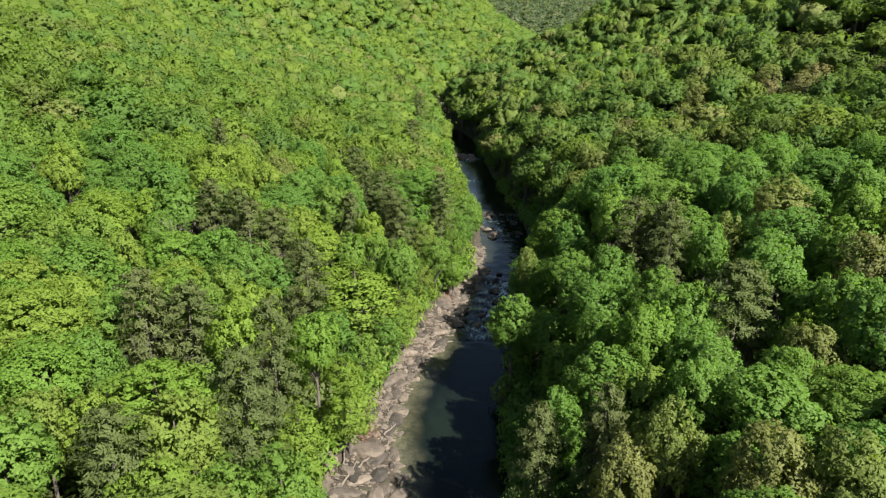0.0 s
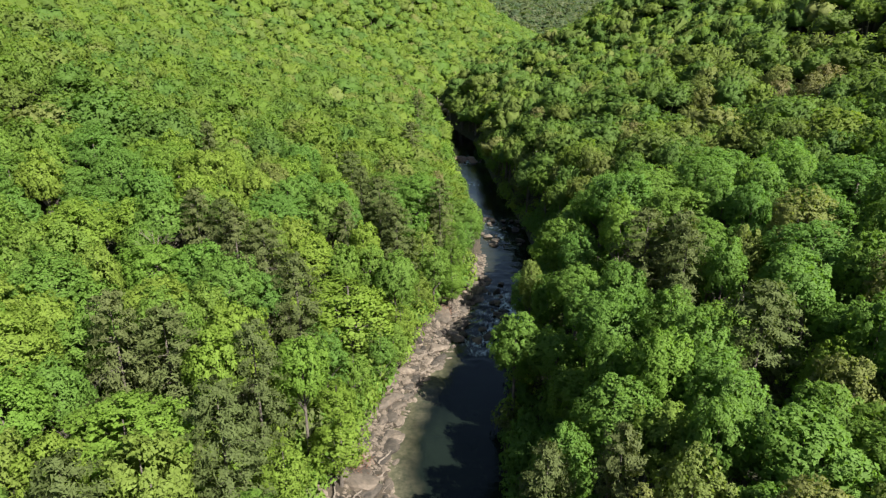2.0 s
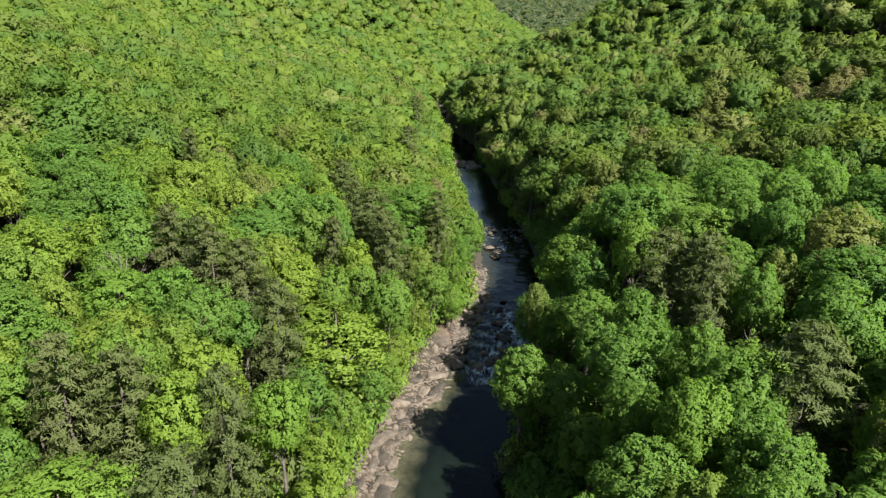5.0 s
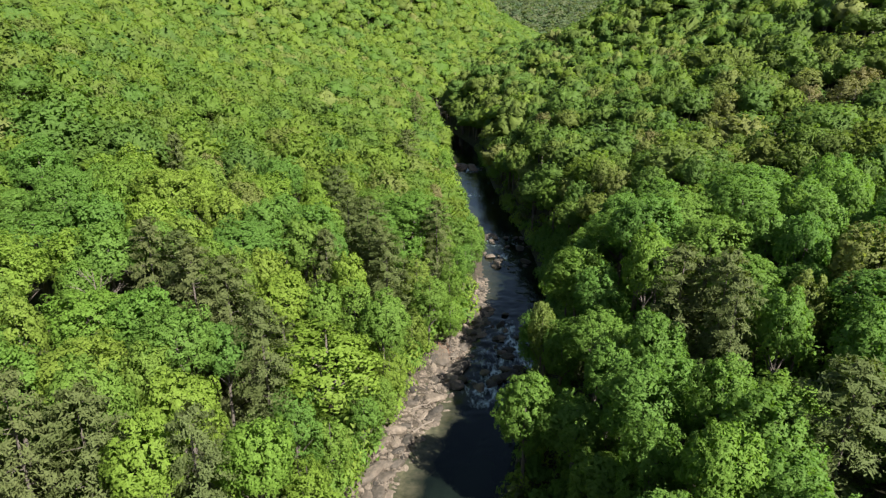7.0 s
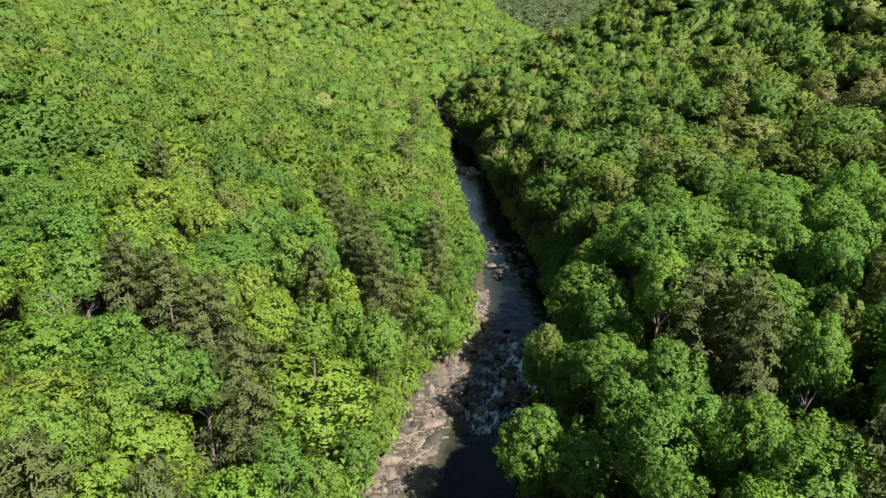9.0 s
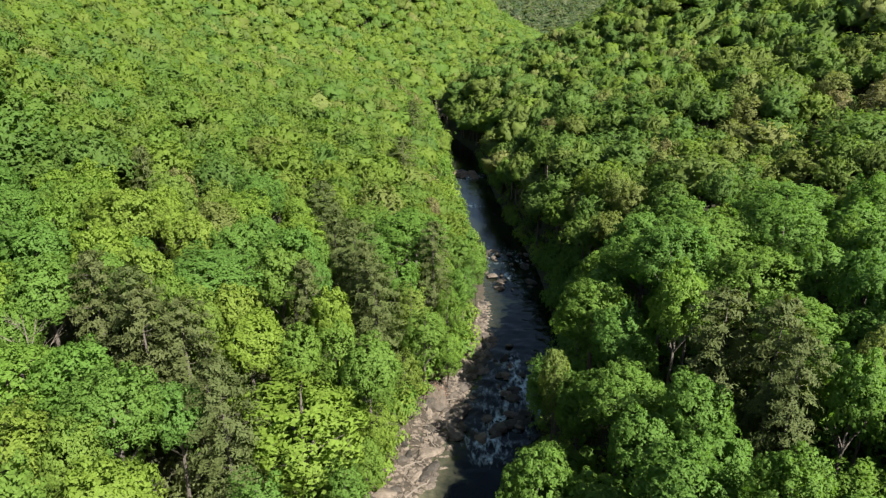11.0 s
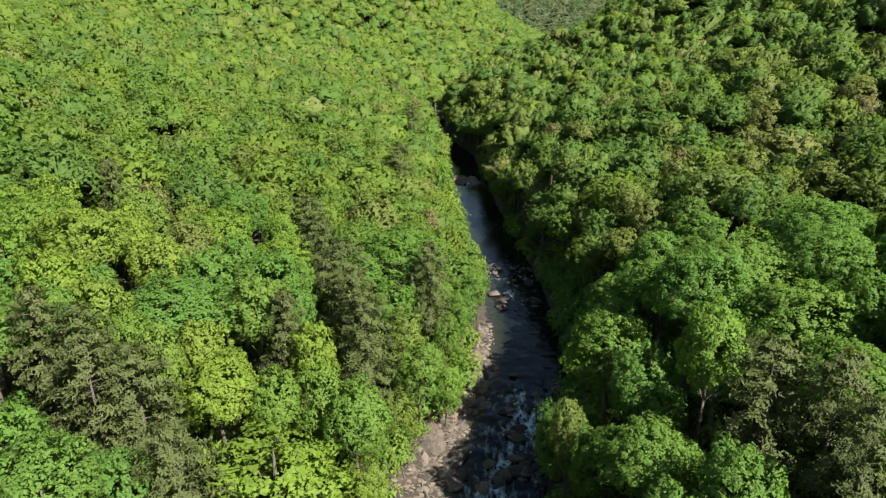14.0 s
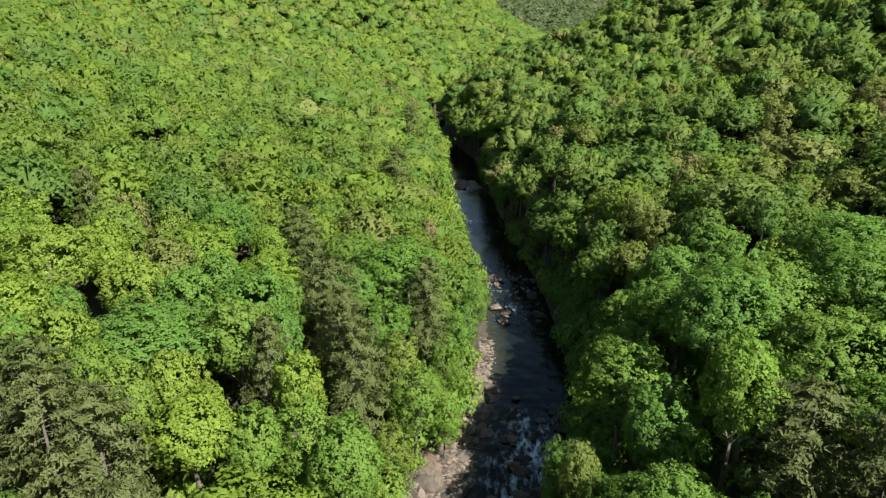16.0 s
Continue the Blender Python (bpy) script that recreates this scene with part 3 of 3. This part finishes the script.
def woodland(name, places, shapes, label, seed, mat, tall=1.0, spread=0.13, trunks=True):
    """One object of many trees that nobody could count."""
    r = np.random.default_rng(seed)
    vs, fs, ns, tones, n = [], [], [], [], 0
    stem = np.array(((0, 1, 5), (0, 5, 4), (1, 2, 6), (1, 6, 5), (2, 3, 7), (2, 7, 6), (3, 0, 4), (3, 4, 7)))
    wood = []
    z = ground_at(places[:, 0], places[:, 1])
    for p, gz in zip(places, z):
        v, f, nm = shapes[r.integers(len(shapes))]
        a, w = r.uniform(0, 6.28), 1.15 * (p[2] if len(p) > 2 else r.uniform(4, 6)) / WIDE
        h = r.uniform(0.9, 1.15) * (0.6 + 0.4 * w)
        c, s = math.cos(a), math.sin(a)
        low = bank_height(p[1], p[3], p[4]) if len(p) > 3 else 1.0
        top = max(5.0, HEIGHT * tall * low * r.uniform(1 - spread * 1.3, 1 + spread) - 5.8)
        if trunks:
            ring = np.array(((1, 1, 0), (-1, 1, 0), (-1, -1, 0), (1, -1, 0)))
            v = np.concatenate([v, ring * (0.3, 0.3, 0) + (0, 0, -(top + 0.8) / h), ring * (0.12, 0.12, 0)])
            f = np.concatenate([f, stem + len(v) - 8])
            nm = np.concatenate([nm, unit(ring), unit(ring)])
        q = np.stack([(v[:, 0] * c - v[:, 1] * s) * w + p[0], (v[:, 0] * s + v[:, 1] * c) * w + p[1], v[:, 2] * h + gz + top], 1)
        ns.append(np.stack([nm[:, 0] * c - nm[:, 1] * s, nm[:, 0] * s + nm[:, 1] * c, nm[:, 2]], 1))
        vs.append(q); fs.append(f + n); n += len(q)
        wood.append(np.arange(len(f)) >= len(f) - (8 if trunks else 0))
        tones.append(np.full(len(q), r.uniform(), np.float32))
    me = mesh_object(name, np.concatenate(vs), np.concatenate(fs), mat, True, np.concatenate(ns))
    me.materials.append(BARK)
    me.polygons.foreach_set("material_index", np.concatenate(wood).astype(np.int32))
    at = me.attributes.new("tone", "FLOAT", "POINT")
    at.data.foreach_set("value", np.concatenate(tones))
    return tagged(new(name, me), label, "forest", kind="stuff")


d = np.where((rest[:, 1] < 10) | ((rest[:, 1] < 30) & (np.abs(rest[:, 0]) > 75)), 300, np.hypot(rest[:, 0], rest[:, 1] - 30))
close, mid, back, far = rest[d < 170], rest[(d >= 170) & (d < 250)], rest[(d >= 250) & (d < 420)], rest[d >= 420]
close_shapes = [crown_shape(np.random.default_rng(310 + k), 120, 15, 0.44, 4.6, 4.9, (0.45, 0.9), -0.35, 0.4, (0.76, 1.08), 0.7, 20, 0.3, 0.22, (0.88, 0.6)) for k in range(8)]
mid_shapes = [crown_shape(np.random.default_rng(300 + k), 90, 8, 0.52, 4.6, 4.7, (0.5, 0.95), -0.3, 0.3, (0.8, 1.04), 0.9, 22, 0.28, 0.16, (0.94, 0.78)) for k in range(9)]
back_shapes = [crown_shape(np.random.default_rng(320 + k), 50, 4, 0.72, 4.6, 4.6, (0.7, 1.2), -0.3, 0.25, (0.84, 1.03), 1.0, 18, 0.28, 0.12, (0.97, 0.88)) for k in range(9)]
far_shapes = [crown_shape(np.random.default_rng(330 + k), 26, 3, 1.1, 4.9, 4.8, (1.0, 1.7), -0.4, 0.2, (0.85, 1.02), 1.3, 12, 0.18, 0.1, (0.97, 0.88)) for k in range(8)]
wr = np.random.default_rng(33)
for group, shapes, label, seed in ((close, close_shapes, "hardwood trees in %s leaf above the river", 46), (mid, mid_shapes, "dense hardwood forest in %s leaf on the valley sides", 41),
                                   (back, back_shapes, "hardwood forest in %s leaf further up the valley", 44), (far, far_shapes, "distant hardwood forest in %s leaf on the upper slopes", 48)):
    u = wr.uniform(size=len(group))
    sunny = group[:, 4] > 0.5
    # right slope gets more of the darkened leaves, as shade in its colour
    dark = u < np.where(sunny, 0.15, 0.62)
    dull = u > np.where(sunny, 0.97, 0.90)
    woodland("woodland", group[~dark & ~dull], shapes, label % "fresh yellow-green", seed, SHADE_LEAF)
    woodland("woodland", group[dark], shapes, label % "deep green", seed + 1, SHADE_DEEP)
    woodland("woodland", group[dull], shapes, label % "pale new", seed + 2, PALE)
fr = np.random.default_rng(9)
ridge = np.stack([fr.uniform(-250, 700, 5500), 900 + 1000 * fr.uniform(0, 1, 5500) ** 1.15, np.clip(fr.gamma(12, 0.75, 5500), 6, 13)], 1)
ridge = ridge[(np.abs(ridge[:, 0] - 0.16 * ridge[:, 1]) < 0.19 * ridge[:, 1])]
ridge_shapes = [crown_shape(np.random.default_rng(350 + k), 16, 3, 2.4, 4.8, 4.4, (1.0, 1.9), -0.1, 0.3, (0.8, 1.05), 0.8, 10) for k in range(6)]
woodland("woodland", ridge, ridge_shapes, "far wooded ridge that closes the valley", 43, HAZED_LEAF)


# ---------------------------------------------------------------- river bank: gravel, boulders, driftwood
def bank_mesh(name, side, y0, y1):
    ys = np.linspace(y0, y1, int((y1 - y0) / 0.8) + 1)
    w = np.linspace(0, 1, 26)
    if side < 0:
        e = edge_at(LEFT_EDGE, ys)
        a, b = e + np.interp(ys, (130, 145), (2.0, 0.4)), e - np.interp(ys, (0, 40, 62, 72, 79, 90, 116, 136, 160, 200), (7, 9, 15, 13, 10, 8, 10, 7, 2.6, 2.4))
    else:
        e = edge_at(RIGHT_EDGE, ys)
        a, b = e - 2.0, e + 4.5
    gx = a[:, None] + (b - a)[:, None] * w[None, :]
    gy = np.repeat(ys[:, None], 26, 1)
    gz = ground_at(gx, gy) + 0.10 + 0.16 * lumps(gx, gy, 2.6, 31) + 0.09 * lumps(gx, gy, 1.1, 32)
    gz[:, -1] -= 0.5
    i = np.arange(gx.size).reshape(gx.shape)
    f = np.stack([i[:-1, :-1], i[:-1, 1:], i[1:, 1:], i[1:, :-1]], -1).reshape(-1, 4)
    if side < 0:
        f = f[:, ::-1]
    return mesh_object(name, np.stack([gx, gy, gz], -1).reshape(-1, 3), f, GRAVEL)


tagged(new("river_bank", bank_mesh("river_bank", -1, -90, 215)), "brown gravel and earth bank beside the river", "river bank", kind="structure")


def boulder_mesh(seed, flat, mat):
    """A broken block: a rounded lump cut by a few flat faces."""
    r = np.random.default_rng(seed)
    bm = bmesh.new()
    bmesh.ops.create_icosphere(bm, subdivisions=2, radius=1.0)
    planes = [(unit(r.normal(size=3)), r.uniform(0.5, 0.85)) for _ in range(8)]
    for v in bm.verts:
        p = np.array(v.co) * (1 + 0.14 * noise.noise(v.co * 1.7 + Vector((seed, 0, 0))))
        for nrm, dd in planes:
            over = p @ nrm - dd
            if over > 0:
                p = p - nrm * over * 0.92
        v.co = Vector(p * (1.0, 0.78, flat)) + Vector((0, 0, flat * 0.25))
    me = bpy.data.meshes.new("boulder")
    bm.to_mesh(me)
    bm.free()
    me.materials.append(mat)
    return me


br = np.random.default_rng(77)
blocks = [boulder_mesh(500 + k, br.uniform(0.45, 0.75), STONE) for k in range(10)]
slabs = [boulder_mesh(520 + k, 0.5, LEDGE) for k in range(4)]


def boulder(x, y, size, z=None, turn=None, label="pale brown angular boulder lying on the river bank", group="bank boulders", shapes=blocks):
    ob = new("boulder", shapes[br.integers(len(shapes))])
    g = float(ground_at(x, y)) if z is None else z
    ob.matrix_basis = Matrix.LocRotScale((x, y, g), Euler((br.uniform(-0.25, 0.25), br.uniform(-0.25, 0.25), br.uniform(0, 6.28) if turn is None else turn)),
                                        (size * (1.0 if turn is None else br.uniform(1.0, 1.5)), size * br.uniform(0.7, 1.05), size * br.uniform(0.6, 1.0)))
    return tagged(ob, label, "boulder", group)


# the bank on the sunny side
for k in range(250):
    y = br.uniform(44, 152)
    wide = float(np.interp(y, (40, 62, 72, 79, 90, 100, 116, 136, 150), (8, 12, 10, 6.5, 4.5, 5, 7, 5, 3)))
    x = float(edge_at(LEFT_EDGE, y)) + 0.8 - wide * br.uniform(0, 1) ** 1.3
    boulder(x, y, br.gamma(1.6, 0.42) + 0.3, None, br.normal(1.05, 0.5))
# pale slabs at the foot of the bank trees
for k in range(38):
    y = br.uniform(140, 172)
    boulder(float(edge_at(LEFT_EDGE, y)) + br.uniform(-2.0, 0.9), y, br.uniform(0.6, 1.7))
# rocks that break the rapids
for k in range(86):
    y = br.choice((br.uniform(118, 146), br.uniform(118, 150), br.uniform(176, 205), br.uniform(290, 304)))
    le, re = float(edge_at(LEFT_EDGE, y)), float(edge_at(RIGHT_EDGE, y))
    boulder(br.uniform(le + 0.3, re), y, br.uniform(0.5, 1.7), 0.1, None, "wet dark boulder standing in the rapids", "rocks in the rapids")


# brown ledge that crosses the river further up
for k in range(18):
    boulder(br.uniform(-9.5, 3.5), br.uniform(290, 300), br.uniform(1.3, 2.8), br.uniform(0.1, 0.5), None, "flat brown rock ledge above a small fall", "ledge rocks", slabs)


def stones(name, n):
    """Cobbles too many to count."""
    r = np.random.default_rng(88)
    bm = bmesh.new()
    bmesh.ops.create_icosphere(bm, subdivisions=1, radius=1.0)
    base = np.array([v.co[:] for v in bm.verts])
    tri = np.array([[v.index for v in f.verts] for f in bm.faces])
    bm.free()
    y = r.uniform(40, 170, n)
    wide = np.interp(y, (40, 62, 72, 79, 90, 100, 116, 136, 150, 170), (10, 14, 12, 8, 6, 6.5, 8.5, 6, 4, 3))
    x = edge_at(LEFT_EDGE, y) + 1.2 - wide * r.uniform(0, 1, n)
    z = ground_at(x, y) + 0.12
    s = r.gamma(3, 0.08, n) + 0.09
    vs = base[None] * (1 + r.uniform(-0.25, 0.25, (n, len(base), 1))) * (s[:, None] * np.stack([r.uniform(0.8, 1.3, n), r.uniform(0.6, 1.0, n), r.uniform(0.4, 0.7, n)], 1))[:, None, :]
    vs = vs + np.stack([x, y, z], 1)[:, None, :]
    fs = tri[None] + (np.arange(n) * len(base))[:, None, None]
    return mesh_object(name, vs.reshape(-1, 3), fs.reshape(-1, 3), STONE, False)


tagged(new("cobbles", stones("cobbles", 2600)), "loose brown cobbles and broken stone on the bank", "stones", kind="stuff")


def log(x, y, length, turn, thick=0.16, tilt=0.0):
    r = np.random.default_rng(int(abs(x * 13 + y * 7)))
    pts = [(length * (k / 5 - 0.5), r.normal(0, 0.12), 0.05 * math.sin(k)) for k in range(6)]
    pieces = [tube(pts, [thick, thick, thick * 0.9, thick * 0.8, thick * 0.6, thick * 0.35], 7)]
    for k in (2, 3, 4):
        p = Vector(pts[k])
        pieces.append(tube([p, p + Vector((0.5, r.normal(0, 0.6), 0.35))], [thick * 0.4, thick * 0.1], 4))
    v, f = join(pieces)
    ob = new("driftwood_log", mesh_object("driftwood_log", v, f, DRIFT))
    ob.matrix_basis = pose(x, y, float(ground_at(x, y)) + thick + 0.45, 0, tilt, turn)
    return tagged(ob, "bleached driftwood log stranded on the rocks", "log", "driftwood on the bank")


for x, y, ln, turn, th in ((-13.5, 73, 4.5, 60, 0.14), (-15.0, 69, 5.5, 75, 0.16), (-12.0, 77, 4.0, 50, 0.13), (-16.5, 73, 5.0, 95, 0.12), (-11.2, 82.5, 3.6, 68, 0.15),
                           (-6.0, 108, 5.0, 52, 0.13), (-5.0, 118, 4.6, 110, 0.12), (-7.0, 112.0, 4.0, 35, 0.12), (-3.0, 128, 4.0, 20, 0.13)):
    log(x, y, ln, turn, th)


def brush_pile(x, y):
    """A heap of dead russet twigs."""
    r = np.random.default_rng(61)
    pieces = []
    for k in range(150):
        a, l = r.uniform(0, 6.28), r.uniform(0.6, 2.0)
        b = Vector((r.normal(0, 1.1), r.normal(0, 1.3), r.uniform(0.0, 0.6)))
        e = b + Vector((math.cos(a) * l, math.sin(a) * l, r.uniform(0.1, 1.3)))
        pieces.append(tube([b, (b + e) / 2 + Vector((0, 0, 0.15)), e], [0.03, 0.022, 0.008], 3))
    v, f = join(pieces)
    ob = new("brush_pile", mesh_object("brush_pile", v, f, RUSSET))
    ob.matrix_basis = pose(x, y, float(ground_at(x, y)) + 0.05)
    return tagged(ob, "tangled heap of dead russet twigs on the bank", "brushwood", kind="stuff")


brush_pile(-14.6, 79.5)
brush_pile(-4.6, 129.0)


def bare_tree(x, y, height, seed):
    """A leafless grey tree with forked branches."""
    r = np.random.default_rng(seed)
    tree = new("bare_tree")
    v, f = tube([(0, 0, -0.6), (0.1, 0, height * 0.4), (0.3, 0.1, height * 0.75), (0.2, 0.2, height)], [0.22, 0.16, 0.09, 0.02], 7)
    part("trunk", mesh_object("trunk", v, f, DRIFT), tree)
    for k in range(11):
        z = height * (0.45 + 0.045 * k)
        a, ln = k * 2.4 + r.uniform(-0.4, 0.4), height * (0.26 - 0.014 * k)
        way = Vector((math.cos(a), math.sin(a), 0.9))
        b = Vector((0.25, 0.1, z))
        pieces = [tube([b, b + way * ln * 0.5, b + way * ln + Vector((0, 0, 0.5))], [0.07, 0.045, 0.012], 5)]
        for j in range(5):
            q = b + way * ln * (0.3 + 0.14 * j)
            w2 = Vector((math.cos(a + r.normal(0, 0.9)), math.sin(a + r.normal(0, 0.9)), r.uniform(0.3, 1.2)))
            pieces.append(tube([q, q + w2 * ln * 0.35], [0.03, 0.008], 4))
        bv, bf = join(pieces)
        part("branch", mesh_object("branch", bv, bf, DRIFT), tree)
    planted(tree, x, y)
    return tagged(tree, "leafless grey tree with thin forked branches", "tree", "bare trees")


bare_tree(-50.5, 101.5, 17.5, 81)


# ---------------------------------------------------------------- undergrowth between trees and water
def undergrowth():
    """Low leafy shrubs and saplings, too many to count."""
    r = np.random.default_rng(71)
    n = 1500
    y = 36 + 300 * r.uniform(0, 1, n) ** 1.5
    left = r.uniform(size=n) < 0.75
    bank = np.interp(y, (40, 62, 72, 79, 90, 100, 116, 136, 150, 200), (7, 12.5, 11, 8, 5.5, 6, 8, 6, 3.0, 1.5))
    v = np.where(left, 46, 14) * r.uniform(0, 1, n) ** 1.9
    x = np.where(left, edge_at(LEFT_EDGE, y) - bank - v, edge_at(RIGHT_EDGE, y) + 0.6 + v)
    # a leafy hem along the sunny bank
    m = 240
    x[:m] = edge_at(LEFT_EDGE, y[:m]) - bank[:m] - r.uniform(-0.8, 3.0, m)
    v[:m], left[:m] = 4.0, True
    keep = ~((x > 0) & (y > 136) & (y < 190)) & ~((x > 0) & (y > 62) & (y < 73)) & ~((x > 0) & (y > 74) & (y < 88))
    x, y, v, n = x[keep], y[keep], v[keep], int(keep.sum())
    return np.stack([x, y, r.uniform(2.2, 5.0, n) * np.where(v < 3, 0.75, 1)], 1)


shrub_shapes = [crown_shape(np.random.default_rng(380 + k), 9, 20, 0.44, 2.6, 2.2, (0.7, 1.2), -0.1, 0.3, (0.86, 1.06), 0.6, 8) for k in range(6)]


def shrubs(places, mat, label, seed):
    r = np.random.default_rng(seed)
    vs, fs, ns, tones, n = [], [], [], [], 0
    for (x, y, w), gz in zip(places, ground_at(places[:, 0], places[:, 1])):
        v, f, nm = shrub_shapes[r.integers(6)]
        k = w / 3.4
        vs.append(v * (k, k, k * r.uniform(0.8, 1.6)) + (x, y, gz + 0.9 * k)); ns.append(nm); fs.append(f + n); n += len(v)
        tones.append(np.full(len(v), r.uniform(), np.float32))
    me = mesh_object("undergrowth", np.concatenate(vs), np.concatenate(fs), mat, True, np.concatenate(ns))
    me.attributes.new("tone", "FLOAT", "POINT").data.foreach_set("value", np.concatenate(tones))
    return tagged(new("undergrowth", me), label, "shrubs", kind="stuff")


ur = np.random.default_rng(74)
uy = ur.uniform(38, 150, 420)
shaded = np.stack([edge_at(RIGHT_EDGE, uy) + 3 + 62 * ur.uniform(0, 1, 420), uy, ur.uniform(2.4, 4.4, 420)], 1)
shaded = shaded[~((shaded[:, 0] < 24) & (uy > 136)) & ~((shaded[:, 0] < 16) & (uy > 62) & (uy < 88))]
by = np.concatenate([ur.uniform(137, 194, 190), ur.uniform(62, 90, 110)])
shore = np.stack([edge_at(RIGHT_EDGE, by) + ur.uniform(0.8, 10, 300), by, ur.uniform(2.0, 3.8, 300)], 1)
shaded = np.concatenate([shaded, shore])
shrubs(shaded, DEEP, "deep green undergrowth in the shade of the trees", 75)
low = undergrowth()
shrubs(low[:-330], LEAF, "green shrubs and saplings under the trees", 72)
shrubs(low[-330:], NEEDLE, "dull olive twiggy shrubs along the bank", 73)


def sticks(n):
    """Thin dead sticks washed up between the stones, too many to count."""
    r = np.random.default_rng(91)
    pieces = []
    for k in range(n):
        y = r.uniform(46, 150)
        wide = float(np.interp(y, (40, 62, 79, 100, 136, 150), (10, 13, 8, 7, 6, 3.5)))
        x = float(edge_at(LEFT_EDGE, y)) - wide * r.uniform(0.1, 1)
        b = Vector((x, y, float(ground_at(x, y)) + 0.3))
        a, ln = r.uniform(0, 6.28), r.uniform(0.7, 2.4)
        e = b + Vector((math.cos(a) * ln, math.sin(a) * ln, 0.25))
        e.z = float(ground_at(e.x, e.y)) + r.uniform(0.25, 0.75)
        m = (b + e) / 2 + Vector((0, 0, 0.1))
        pieces.append(tube([b, m, e], [0.05, 0.04, 0.015], 4))
    return join(pieces)


sv, sf = sticks(300)
tagged(new("dead_sticks", mesh_object("dead_sticks", sv, sf, DRIFT)), "thin grey-brown dead sticks washed up among the stones", "sticks", kind="stuff")
